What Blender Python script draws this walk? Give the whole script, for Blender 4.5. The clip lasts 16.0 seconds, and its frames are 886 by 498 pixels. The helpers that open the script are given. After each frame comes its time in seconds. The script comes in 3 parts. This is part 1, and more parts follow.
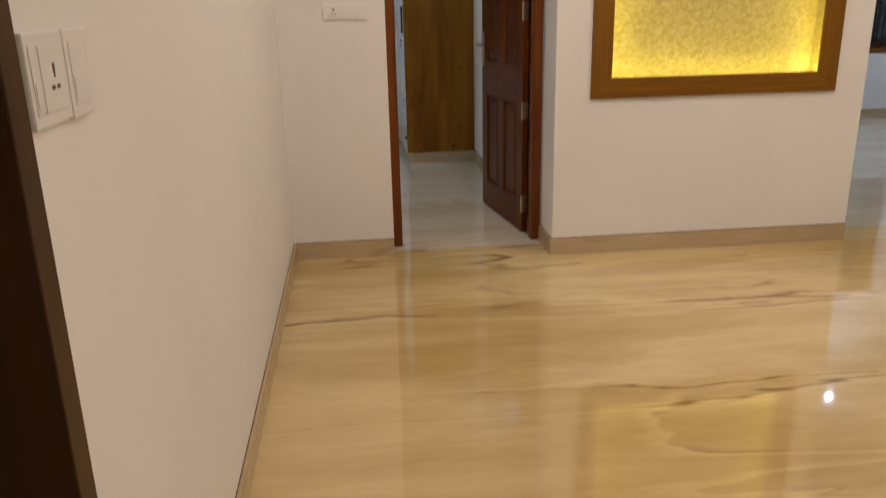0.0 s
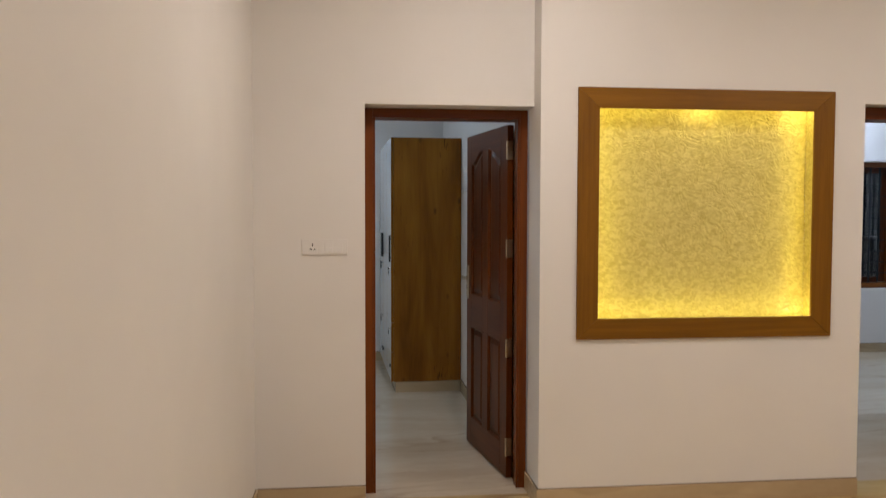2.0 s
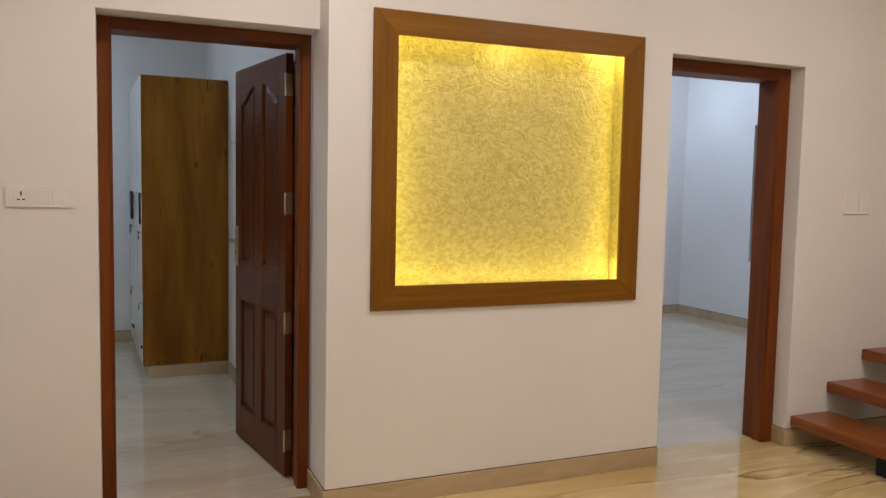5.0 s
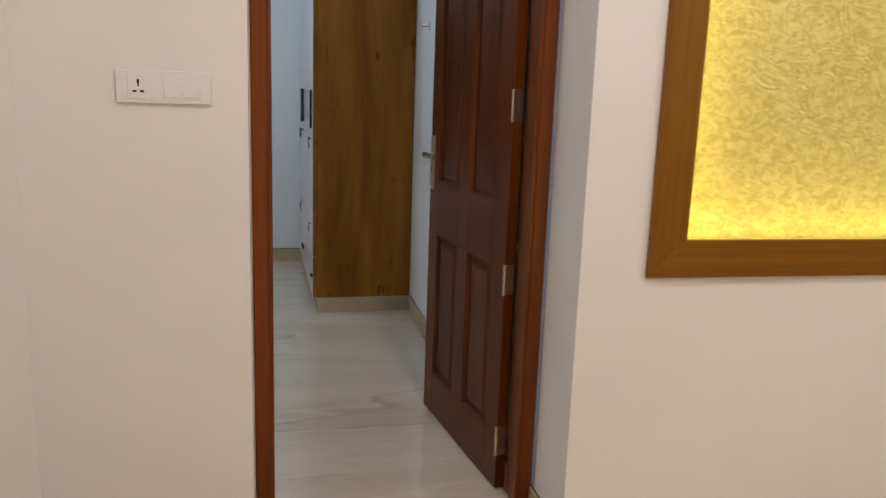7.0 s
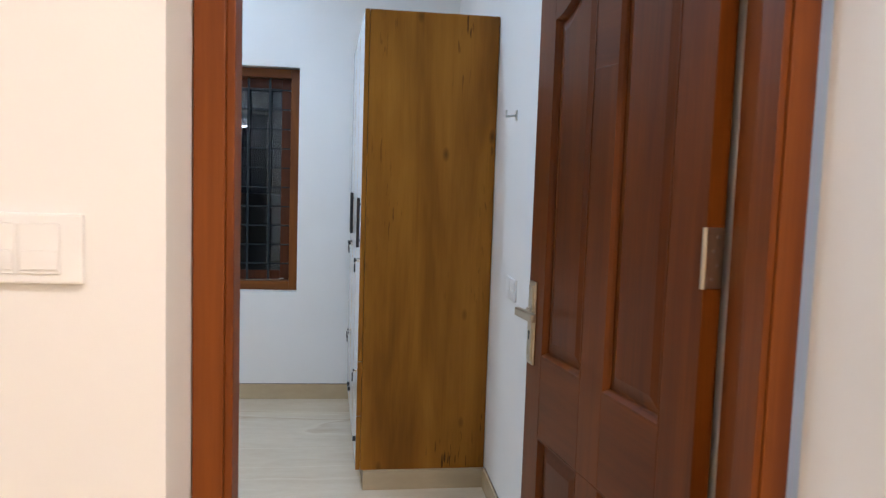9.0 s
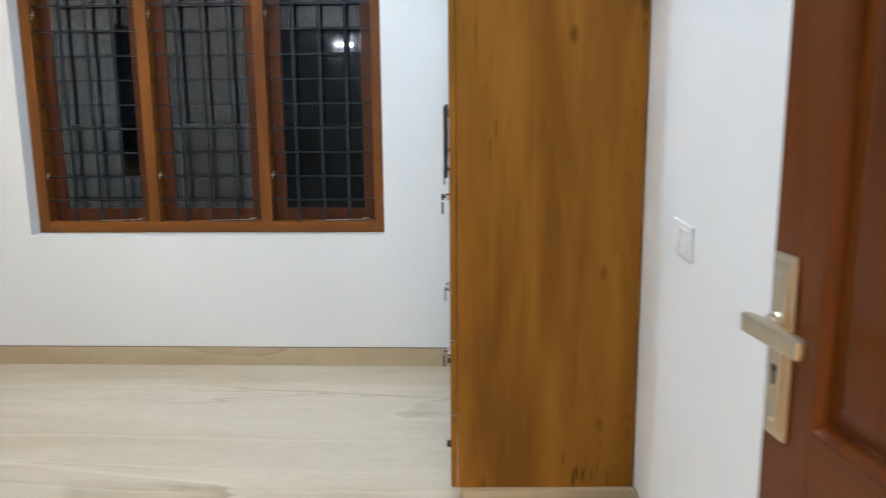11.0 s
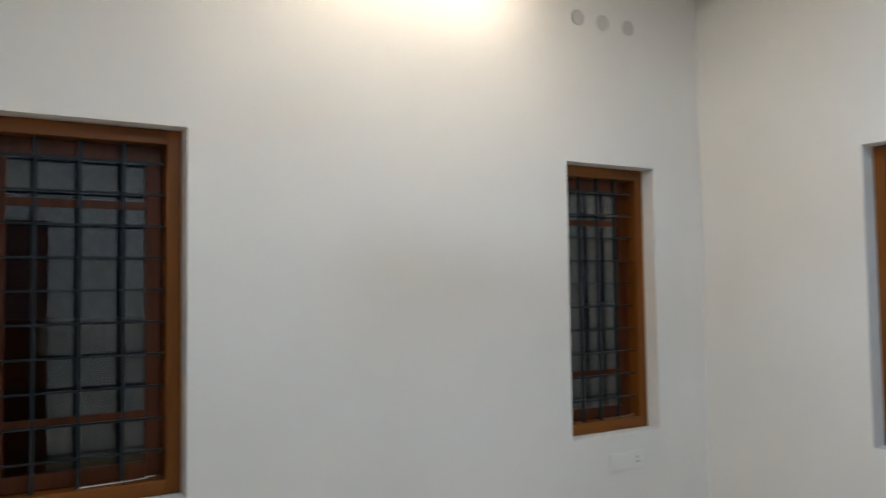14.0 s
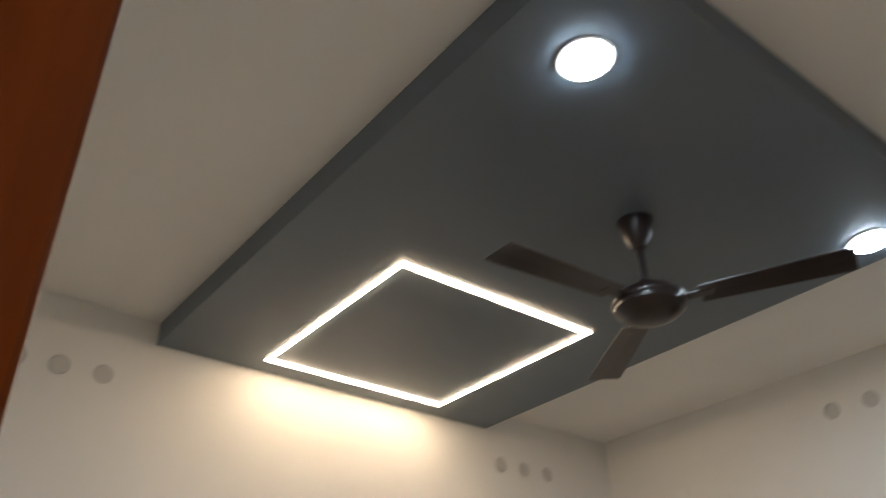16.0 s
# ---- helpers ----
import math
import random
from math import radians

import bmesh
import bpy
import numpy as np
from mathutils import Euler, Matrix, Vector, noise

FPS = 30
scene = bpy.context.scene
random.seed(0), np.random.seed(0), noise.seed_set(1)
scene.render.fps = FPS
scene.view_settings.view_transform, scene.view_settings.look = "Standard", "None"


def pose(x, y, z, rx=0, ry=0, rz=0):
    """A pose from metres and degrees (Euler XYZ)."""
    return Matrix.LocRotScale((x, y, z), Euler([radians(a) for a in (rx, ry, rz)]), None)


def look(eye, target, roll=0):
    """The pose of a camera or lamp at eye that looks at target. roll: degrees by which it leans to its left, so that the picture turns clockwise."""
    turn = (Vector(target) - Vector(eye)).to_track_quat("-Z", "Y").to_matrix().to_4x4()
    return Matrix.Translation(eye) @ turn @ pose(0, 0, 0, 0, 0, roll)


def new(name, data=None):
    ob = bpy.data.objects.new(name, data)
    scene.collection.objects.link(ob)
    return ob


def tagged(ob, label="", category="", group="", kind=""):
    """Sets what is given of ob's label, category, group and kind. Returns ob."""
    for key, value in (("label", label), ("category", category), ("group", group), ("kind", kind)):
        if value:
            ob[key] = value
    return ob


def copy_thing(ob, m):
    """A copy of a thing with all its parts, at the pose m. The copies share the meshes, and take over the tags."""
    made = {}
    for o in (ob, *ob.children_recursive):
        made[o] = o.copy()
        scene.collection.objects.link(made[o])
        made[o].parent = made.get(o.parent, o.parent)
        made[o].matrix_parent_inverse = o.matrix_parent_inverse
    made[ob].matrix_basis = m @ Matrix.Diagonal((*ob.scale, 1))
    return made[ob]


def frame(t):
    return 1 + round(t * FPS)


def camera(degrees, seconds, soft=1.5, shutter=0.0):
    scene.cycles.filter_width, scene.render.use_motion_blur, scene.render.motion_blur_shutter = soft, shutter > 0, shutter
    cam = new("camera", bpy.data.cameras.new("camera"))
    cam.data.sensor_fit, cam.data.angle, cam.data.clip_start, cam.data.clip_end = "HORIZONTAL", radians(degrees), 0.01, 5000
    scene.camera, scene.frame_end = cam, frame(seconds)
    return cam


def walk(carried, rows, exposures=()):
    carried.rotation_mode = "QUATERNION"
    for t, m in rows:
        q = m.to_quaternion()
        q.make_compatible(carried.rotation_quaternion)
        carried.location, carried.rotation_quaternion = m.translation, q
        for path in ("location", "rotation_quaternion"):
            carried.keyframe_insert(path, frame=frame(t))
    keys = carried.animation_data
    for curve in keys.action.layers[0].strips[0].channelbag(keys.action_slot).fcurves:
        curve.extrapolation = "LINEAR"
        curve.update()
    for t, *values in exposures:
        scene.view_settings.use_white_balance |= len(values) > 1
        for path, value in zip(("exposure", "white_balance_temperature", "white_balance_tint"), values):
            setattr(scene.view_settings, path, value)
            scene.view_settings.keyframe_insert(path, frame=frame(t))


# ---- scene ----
cam = camera(58.5, 16.0, 1.2, 0.4)
PATH = [
    (0, (-0.196, -4.375, 1.434), (0.0, -2.481, 0.821), -1.2),
    (0.5, (-0.172, -4.425, 1.468), (0.043, -2.479, 1.062), -1.1),
    (1, (-0.148, -4.4, 1.501), (0.081, -2.434, 1.215), -0.7),
    (1.5, (-0.087, -4.291, 1.505), (0.141, -2.318, 1.269), 0.2),
    (2, (-0.078, -4.136, 1.528), (0.143, -2.15, 1.44), 0.1),
    (2.5, (-0.073, -3.98, 1.534), (0.182, -1.996, 1.516), 0.0),
    (3, (-0.036, -3.915, 1.536), (0.363, -1.955, 1.535), 0.4),
    (3.2, (-0.014, -3.898, 1.534), (0.466, -1.957, 1.543), 0.6),
    (5.3, (0.03, -3.27, 1.407), (0.805, -1.436, 1.217), 1.3),
    (5.5, (0.051, -3.143, 1.399), (0.731, -1.274, 1.185), 1.4),
    (6, (0.079, -2.817, 1.362), (0.576, -0.903, 1.066), 1.9),
    (6.5, (0.036, -2.465, 1.371), (0.508, -0.561, 0.978), 2.1),
    (7, (0.071, -2.168, 1.378), (0.459, -0.247, 0.981), 2.0),
    (7.5, (0.092, -1.888, 1.401), (0.397, 0.057, 1.051), 2.2),
    (8, (0.093, -1.551, 1.467), (0.373, 0.418, 1.258), 2.0),
    (8.2, (0.108, -1.437, 1.48), (0.383, 0.539, 1.348), 1.9),
    (10.3, (0.322, -0.221, 1.378), (0.389, 1.746, 1.021), 0.6),
    (10.5, (0.334, -0.122, 1.371), (0.372, 1.842, 0.999), 0.3),
    (11, (0.315, 0.155, 1.365), (0.228, 2.119, 0.993), -0.5),
    (11.5, (0.274, 0.348, 1.345), (-0.154, 2.28, 1.051), -2.1),
    (12, (0.239, 0.523, 1.364), (-0.506, 2.376, 1.26), -2.6),
    (12.5, (0.215, 0.556, 1.393), (-0.821, 2.267, 1.421), -2.5),
    (13, (0.178, 0.54, 1.429), (-1.074, 2.099, 1.493), -2.0),
    (13.5, (0.138, 0.535, 1.441), (-1.362, 1.855, 1.521), -1.3),
    (14, (0.129, 0.493, 1.454), (-1.577, 1.533, 1.552), -0.8),
    (14.5, (0.135, 0.44, 1.464), (-1.674, 1.268, 1.667), -0.6),
    (15, (0.149, 0.404, 1.478), (-1.612, 1.186, 2.013), -1.0),
    (15.5, (0.199, 0.35, 1.502), (-1.388, 1.195, 2.378), -0.9),
    (16, (0.262, 0.256, 1.534), (-1.06, 1.316, 2.596), -1.3),
]
EXPOSURES = [
    (0, 0.12, 6750, 10), (0.5, 0.3, 6550, 10), (1.5, 0.12, 6600, 11), (3, 0.0, 6600, 11), (5.5, 0.2, 6400, 11), (7, 0.38, 6200, 12),
    (8.2, 0.7, 6150, 13), (10.3, 1.82, 6350, 10), (11, 1.78, 6550, 10), (11.5, 1.66, 6750, 11), (12, 1.66, 6850, 11), (12.5, 1.42, 7100, 12), (13.5, 1.13, 6950, 11), (14, 1.0, 6650, 9),
    (14.5, 0.87, 6750, 10), (15, 0.55, 7150, 12), (15.5, 0.28, 7550, 13), (16, 0.5, 8050, 14),
]
walk(cam, [(t, look(eye, target, roll)) for t, eye, target, roll in PATH], EXPOSURES)

# ---- world ----
world = bpy.data.worlds.new("night")
scene.world = world
world.use_nodes = True
world.node_tree.nodes["Background"].inputs[0].default_value = (0.006, 0.008, 0.013, 1)
world.node_tree.nodes["Background"].inputs[1].default_value = 0.12

# ---- plan ----
CEIL = 3.13
HX0, HX1, HY0 = -0.596, 6.4, -6.2        # hall: side walls and wall behind the start
BX0, BX1, BY0, BY1 = -2.94, 0.835, 0.265, 4.093   # bedroom
RX0, RX1, RY0, RY1 = 1.015, 6.25, 0.12, 4.07  # second room
NY = -0.152                             # face of the wall with the niche
DX0, DX1, DTOP = -0.026, 0.867, 2.098      # bedroom door opening
EX0, EX1 = 2.637, 3.535                   # second door opening
PZ = 3.022                              # underside of the dropped ceiling panel
PX1, PY0, PY1 = -0.385, 1.224, 3.095

# ---- materials ----


def mat(name, rough=0.5, metal=0.0, coat=0.0):
    m = bpy.data.materials.new(name)
    m.use_nodes = True
    b = m.node_tree.nodes["Principled BSDF"]
    b.inputs["Roughness"].default_value, b.inputs["Metallic"].default_value = rough, metal
    b.inputs["Coat Weight"].default_value, b.inputs["Coat Roughness"].default_value = coat, 0.12
    return m, m.node_tree, b


def node(nt, kind, **props):
    n = nt.nodes.new(kind)
    for key, value in props.items():
        n.inputs[key.replace("_", " ")].default_value = value
    return n


def coords(nt, scale, seed=0.0, space="Object"):
    tc = nt.nodes.new("ShaderNodeTexCoord")
    mp = nt.nodes.new("ShaderNodeMapping")
    mp.inputs["Scale"].default_value = scale
    mp.inputs["Location"].default_value = (seed, seed * 1.7, seed * 0.6)
    nt.links.new(tc.outputs[space], mp.inputs["Vector"])
    return mp.outputs["Vector"]


def ramp(nt, fac, stops):
    r = nt.nodes.new("ShaderNodeValToRGB")
    while len(r.color_ramp.elements) < len(stops):
        r.color_ramp.elements.new(0.5)
    for e, (p, c) in zip(r.color_ramp.elements, stops):
        e.position, e.color = p, (*c, 1)
    nt.links.new(fac, r.inputs["Fac"])
    return r.outputs["Color"]


def mixed(nt, fac, a, b, blend="MIX"):
    n = nt.nodes.new("ShaderNodeMix")
    n.data_type, n.blend_type = "RGBA", blend
    for sock, value in ((n.inputs[0], fac), (n.inputs[6], a), (n.inputs[7], b)):
        if isinstance(value, (int, float)):
            sock.default_value = value
        elif isinstance(value, tuple):
            sock.default_value = (*value, 1)
        else:
            nt.links.new(value, sock)
    return n.outputs[2]


def bumped(nt, b, height, strength, distance=0.002):
    n = nt.nodes.new("ShaderNodeBump")
    n.inputs["Strength"].default_value, n.inputs["Distance"].default_value = strength, distance
    nt.links.new(height, n.inputs["Height"])
    nt.links.new(n.outputs["Normal"], b.inputs["Normal"])


def paint(name, c, rough=0.6):
    m, nt, b = mat(name, rough)
    v = coords(nt, (1, 1, 1))
    big = node(nt, "ShaderNodeTexNoise", Scale=1.3, Detail=3.0)
    fine = node(nt, "ShaderNodeTexNoise", Scale=140.0, Detail=3.0)
    mid = node(nt, "ShaderNodeTexNoise", Scale=9.0, Detail=4.0)
    for n in (big, fine, mid):
        nt.links.new(v, n.inputs["Vector"])
    d = tuple(x * 0.955 for x in c)
    nt.links.new(ramp(nt, big.outputs["Fac"], ((0.35, d), (0.65, c))), b.inputs["Base Color"])
    add = nt.nodes.new("ShaderNodeMath")
    add.operation = "MULTIPLY_ADD"
    add.inputs[1].default_value = 4.0
    nt.links.new(mid.outputs["Fac"], add.inputs[0])
    nt.links.new(fine.outputs["Fac"], add.inputs[2])
    bumped(nt, b, add.outputs[0], 0.25, 0.0006)
    return m


def wood(name, dark, mid, light, along, rough=0.42, coat=0.04, fine=60.0, knots=False, spec=0.26):
    """Grain runs along the object's axis `along` (0, 1, 2)."""
    m, nt, b = mat(name, rough, 0, coat)
    b.inputs["Specular IOR Level"].default_value = spec
    s = [9.0, 9.0, 9.0]
    s[along] = 0.8
    v = coords(nt, s, 3.1)
    n1 = node(nt, "ShaderNodeTexNoise", Scale=1.0, Detail=6.0, Roughness=0.62, Distortion=0.9)
    nt.links.new(v, n1.inputs["Vector"])
    s2 = [fine] * 3
    s2[along] = fine * 0.03
    n2 = node(nt, "ShaderNodeTexNoise", Scale=1.0, Detail=4.0, Roughness=0.7)
    nt.links.new(coords(nt, s2, 1.3), n2.inputs["Vector"])
    col = ramp(nt, n1.outputs["Fac"], ((0.3, dark), (0.5, mid), (0.72, light)))
    streak = ramp(nt, n2.outputs["Fac"], ((0.35, (0.62, 0.58, 0.55)), (0.6, (1, 1, 1))))
    col = mixed(nt, 0.2 if knots else 0.42, col, streak, "MULTIPLY")
    if knots:
        s3 = [6.5, 6.5, 6.5]
        s3[along] = 3.0
        vo = node(nt, "ShaderNodeTexVoronoi", Scale=1.0, Randomness=1.0)
        nt.links.new(coords(nt, s3, 2.2), vo.inputs["Vector"])
        n4 = node(nt, "ShaderNodeTexNoise", Scale=1.0, Detail=3.0, Roughness=0.55, Distortion=0.4)
        s4 = [5.5, 5.5, 5.5]
        s4[along] = 0.9
        nt.links.new(coords(nt, s4, 8.8), n4.inputs["Vector"])
        col = mixed(nt, 0.75, col, ramp(nt, n4.outputs["Fac"], ((0.36, (0.62, 0.54, 0.42)), (0.60, (1.12, 1.14, 1.2)))), "MULTIPLY")
        spot = ramp(nt, vo.outputs["Distance"], ((0.03, (0.25, 0.2, 0.16)), (0.12, (1, 1, 1))))
        n5 = node(nt, "ShaderNodeTexNoise", Scale=1.0, Detail=2.0, Roughness=0.5)
        s5 = [70.0, 70.0, 70.0]
        s5[along] = 9.0
        nt.links.new(coords(nt, s5, 5.6), n5.inputs["Vector"])
        n6 = node(nt, "ShaderNodeTexNoise", Scale=1.0, Detail=2.0)
        s6 = [7.0, 7.0, 7.0]
        s6[along] = 1.6
        nt.links.new(coords(nt, s6, 12.3), n6.inputs["Vector"])
        fleck = mixed(nt, ramp(nt, n6.outputs["Fac"], ((0.52, (0, 0, 0)), (0.66, (1, 1, 1)))), (1.0, 1.0, 1.0),
                      ramp(nt, n5.outputs["Fac"], ((0.60, (1, 1, 1)), (0.66, (0.25, 0.2, 0.15)))))
        col = mixed(nt, 0.9, col, fleck, "MULTIPLY")
        col = mixed(nt, 0.8, col, spot, "MULTIPLY")
    nt.links.new(col, b.inputs["Base Color"])
    bumped(nt, b, n2.outputs["Fac"], 0.25, 0.0005)
    return m


def marble(name, c1, c2, vein, rough=0.09, vein_amount=1.0):
    m, nt, b = mat(name, rough)
    # broad bands that run across the room
    n1 = node(nt, "ShaderNodeTexNoise", Scale=1.0, Detail=5.0, Roughness=0.6, Distortion=0.25)
    nt.links.new(coords(nt, (0.38, 1.7, 1.7), 4.4), n1.inputs["Vector"])
    half = tuple(0.5 * (p + q) for p, q in zip(c1, c2))
    base = ramp(nt, n1.outputs["Fac"], ((0.34, c2), (0.47, half), (0.56, c1), (0.68, half)))
    # long thin brown veins: where a stretched noise crosses a level, broken up along their length
    fac = None
    pale = tuple(min(1.0, p * 1.13) for p in c1)
    for seed, sy, level, wide in ((9.3, 1.25, 0.50, 0.010), (31.7, 1.7, 0.47, 0.007)):
        n2 = node(nt, "ShaderNodeTexNoise", Scale=1.0, Detail=5.0, Roughness=0.5, Distortion=0.35)
        nt.links.new(coords(nt, (0.26, sy, sy), seed), n2.inputs["Vector"])
        line = ramp(nt, n2.outputs["Fac"], ((level - wide * 1.6, (0, 0, 0)), (level, (1, 1, 1)), (level + wide * 0.5, (0, 0, 0))))
        n3 = node(nt, "ShaderNodeTexNoise", Scale=1.0, Detail=3.0)
        nt.links.new(coords(nt, (0.9, 2.4, 2.4), seed + 7.0), n3.inputs["Vector"])
        gate = ramp(nt, n3.outputs["Fac"], ((0.47, (0, 0, 0)), (0.64, (0.8 * vein_amount,) * 3)))
        one = mixed(nt, 1.0, line, gate, "MULTIPLY")
        band = ramp(nt, n2.outputs["Fac"], ((level - 0.002, (0, 0, 0)), (level + 0.006, (0.4, 0.4, 0.4)), (level + 0.03, (0, 0, 0))))
        base = mixed(nt, band, base, pale)
        fac = one if fac is None else mixed(nt, 1.0, fac, one, "ADD")
    col = mixed(nt, fac, base, vein)
    n4 = node(nt, "ShaderNodeTexNoise", Scale=22.0, Detail=6.0, Roughness=0.7)
    nt.links.new(coords(nt, (0.5, 1, 1)), n4.inputs["Vector"])
    col = mixed(nt, 0.35, col, ramp(nt, n4.outputs["Fac"], ((0.3, (0.82, 0.8, 0.77)), (0.65, (1, 1, 1)))), "MULTIPLY")
    nt.links.new(col, b.inputs["Base Color"])
    n5 = node(nt, "ShaderNodeTexNoise", Scale=3.0, Detail=3.0)
    nt.links.new(coords(nt, (1, 1, 1)), n5.inputs["Vector"])
    rr = nt.nodes.new("ShaderNodeMapRange")
    rr.inputs["To Min"].default_value, rr.inputs["To Max"].default_value = rough * 0.6, rough * 1.7
    nt.links.new(n5.outputs["Fac"], rr.inputs["Value"])
    nt.links.new(rr.outputs[0], b.inputs["Roughness"])
    return m


def plain(name, c, rough=0.4, metal=0.0, grain=0.06, scale=40.0):
    m, nt, b = mat(name, rough, metal)
    n = node(nt, "ShaderNodeTexNoise", Scale=scale, Detail=3.0)
    nt.links.new(coords(nt, (1, 1, 1)), n.inputs["Vector"])
    nt.links.new(ramp(nt, n.outputs["Fac"], ((0.3, tuple(x * (1 - grain) for x in c)), (0.7, c))), b.inputs["Base Color"])
    return m


def glow(name, c, strength):
    m = bpy.data.materials.new(name)
    m.use_nodes = True
    nt = m.node_tree
    nt.nodes.remove(nt.nodes["Principled BSDF"])
    e = nt.nodes.new("ShaderNodeEmission")
    e.inputs[0].default_value, e.inputs[1].default_value = (*c, 1), strength
    nt.links.new(e.outputs[0], nt.nodes["Material Output"].inputs[0])
    return m


WARM, COOL, AMBER = (1.0, 0.90, 0.85), (0.51, 0.735, 1.0), (1.0, 0.86, 0.21)
WALL = paint("white wall paint", (0.80, 0.775, 0.74))
CEILING = paint("white ceiling paint", (0.80, 0.78, 0.75), 0.75)
PANEL = paint("grey ceiling panel paint", (0.125, 0.1562, 0.19), 0.5)
FLOOR = marble("polished beige marble", (0.675, 0.515, 0.262), (0.505, 0.352, 0.142), (0.21, 0.10, 0.04), 0.022, 1.25)
FLOOR.node_tree.nodes["Principled BSDF"].inputs["Specular IOR Level"].default_value = 0.8
PALEFLOOR = marble("polished pale cream marble", (0.63, 0.53, 0.40), (0.54, 0.435, 0.31), (0.30, 0.20, 0.12), 0.03, 0.6)
PALEFLOOR.node_tree.nodes["Principled BSDF"].inputs["Specular IOR Level"].default_value = 0.8
SKIRT = marble("beige marble skirting", (0.52, 0.40, 0.25), (0.43, 0.315, 0.18), (0.24, 0.13, 0.06), 0.18, 0.5)
FRAME = ((0.095, 0.021, 0.0025), (0.16, 0.038, 0.004), (0.22, 0.058, 0.007))
FRAME_Z = wood("red-brown door frame wood", *FRAME, 2)
FRAME_X = wood("red-brown door head wood", *FRAME, 0)
LEAF = ((0.076, 0.0168, 0.0017), (0.116, 0.0277, 0.0026), (0.158, 0.0399, 0.0044))
LEAF_Z = wood("polished brown door wood", *LEAF, 2, 0.34, 0.03, spec=0.17)
LEAF_X = wood("polished brown rail wood", *LEAF, 0, 0.34, 0.03, spec=0.17)
TEAK = ((0.125, 0.036, 0.005), (0.19, 0.059, 0.008), (0.25, 0.082, 0.012))
TEAK_Z = wood("teak window wood", *TEAK, 2)
TEAK_X = wood("teak rail wood", *TEAK, 0)
DARKFRAME_Z = wood("dark brown side door wood", (0.038, 0.016, 0.005), (0.06, 0.026, 0.008), (0.085, 0.038, 0.012), 2)
HONEY = ((0.168, 0.066, 0.003), (0.215, 0.089, 0.004), (0.26, 0.112, 0.006))
HONEY_Z = wood("honey teak frame wood", *HONEY, 2)
HONEY_X = wood("honey teak rail wood", *HONEY, 0)
SASH = wood("dark sash wood", (0.05, 0.012, 0.003), (0.085, 0.021, 0.005), (0.12, 0.031, 0.008), 2)
OAK = wood("oak laminate", (0.255, 0.095, 0.008), (0.315, 0.122, 0.011), (0.36, 0.145, 0.015), 2, 0.42, 0.02, 90.0, True, 0.2)
TREAD = wood("varnished stair wood", (0.16, 0.042, 0.009), (0.24, 0.07, 0.015), (0.31, 0.1, 0.022), 1, 0.3, 0.2)
DOORWHITE = plain("glossy white laminate", (0.74, 0.74, 0.74), 0.15)
STEEL = plain("brushed steel", (0.62, 0.60, 0.55), 0.3, 1.0)
BRASS = plain("pale satin brass", (0.58, 0.51, 0.40), 0.32, 1.0)
CHROME = plain("chrome", (0.75, 0.75, 0.76), 0.12, 1.0)
IRON = plain("blue-black painted iron", (0.010, 0.016, 0.020), 0.38, 0.0, 0.2)
IRON.node_tree.nodes["Principled BSDF"].inputs["Specular IOR Level"].default_value = 0.3
BLACK = plain("black plastic", (0.012, 0.012, 0.013), 0.35)
PLASTIC = plain("white plastic", (0.80, 0.78, 0.75), 0.3, 0.0, 0.02)
PLASTIC_GREY = plain("off-white plastic", (0.70, 0.68, 0.65), 0.35, 0.0, 0.02)
DISC = plain("grey vent plastic", (0.55, 0.53, 0.50), 0.6)
FAN = plain("dark brown fan enamel", (0.022, 0.013, 0.012), 0.3, 0.0, 0.1)
UNLITWALL = plain("wall colour darkened for the unlit side room", (0.3, 0.305, 0.32), 0.25)
GROUT = plain("dark brown grout", (0.13, 0.085, 0.05), 0.9)
STRIP = glow("warm strip light", (1.0, 0.86, 0.69), 32.0)
LED = glow("amber light strip", AMBER, 13.0)
LEDHOT = glow("bright end of the light strip", (1.0, 0.92, 0.5), 75.0)
DOWN = glow("cool downlight", COOL, 230.0)
UNSEENROOM = glow("unseen cool lamp added to the second room", (0.60, 0.75, 1.0), 950.0)
SMALLDOWN = glow("small cool downlight", (0.60, 0.75, 1.0), 2300.0)
UNSEENHALL = glow("assumed warm hall lamp", WARM, 265.0)
DIMLAMP = glow("small mirror lamp", (0.8, 0.9, 1.0), 110.0)

GLASS = bpy.data.materials.new("window glass")
GLASS.use_nodes = True
gb = GLASS.node_tree.nodes["Principled BSDF"]
gb.inputs["Transmission Weight"].default_value, gb.inputs["Roughness"].default_value = 1.0, 0.0
gb.inputs["IOR"].default_value = 1.55
gb.inputs["Base Color"].default_value = (0.9, 0.95, 0.95, 1)


def gold():
    m, nt, b = mat("gold textured plaster", 0.42)
    v = coords(nt, (0.8, 1, 1.1))
    n1 = node(nt, "ShaderNodeTexNoise", Scale=38.0, Detail=2.5, Roughness=0.5, Distortion=1.2)
    n2 = node(nt, "ShaderNodeTexNoise", Scale=7.0, Detail=3.0)
    for n in (n1, n2):
        nt.links.new(v, n.inputs["Vector"])
    c = ramp(nt, n1.outputs["Fac"], ((0.35, (0.58, 0.475, 0.125)), (0.62, (0.74, 0.645, 0.22))))
    c = mixed(nt, 0.4, c, ramp(nt, n2.outputs["Fac"], ((0.3, (0.85, 0.82, 0.75)), (0.7, (1, 1, 1)))), "MULTIPLY")
    nt.links.new(c, b.inputs["Base Color"])
    bumped(nt, b, n1.outputs["Fac"], 0.35, 0.003)
    return m


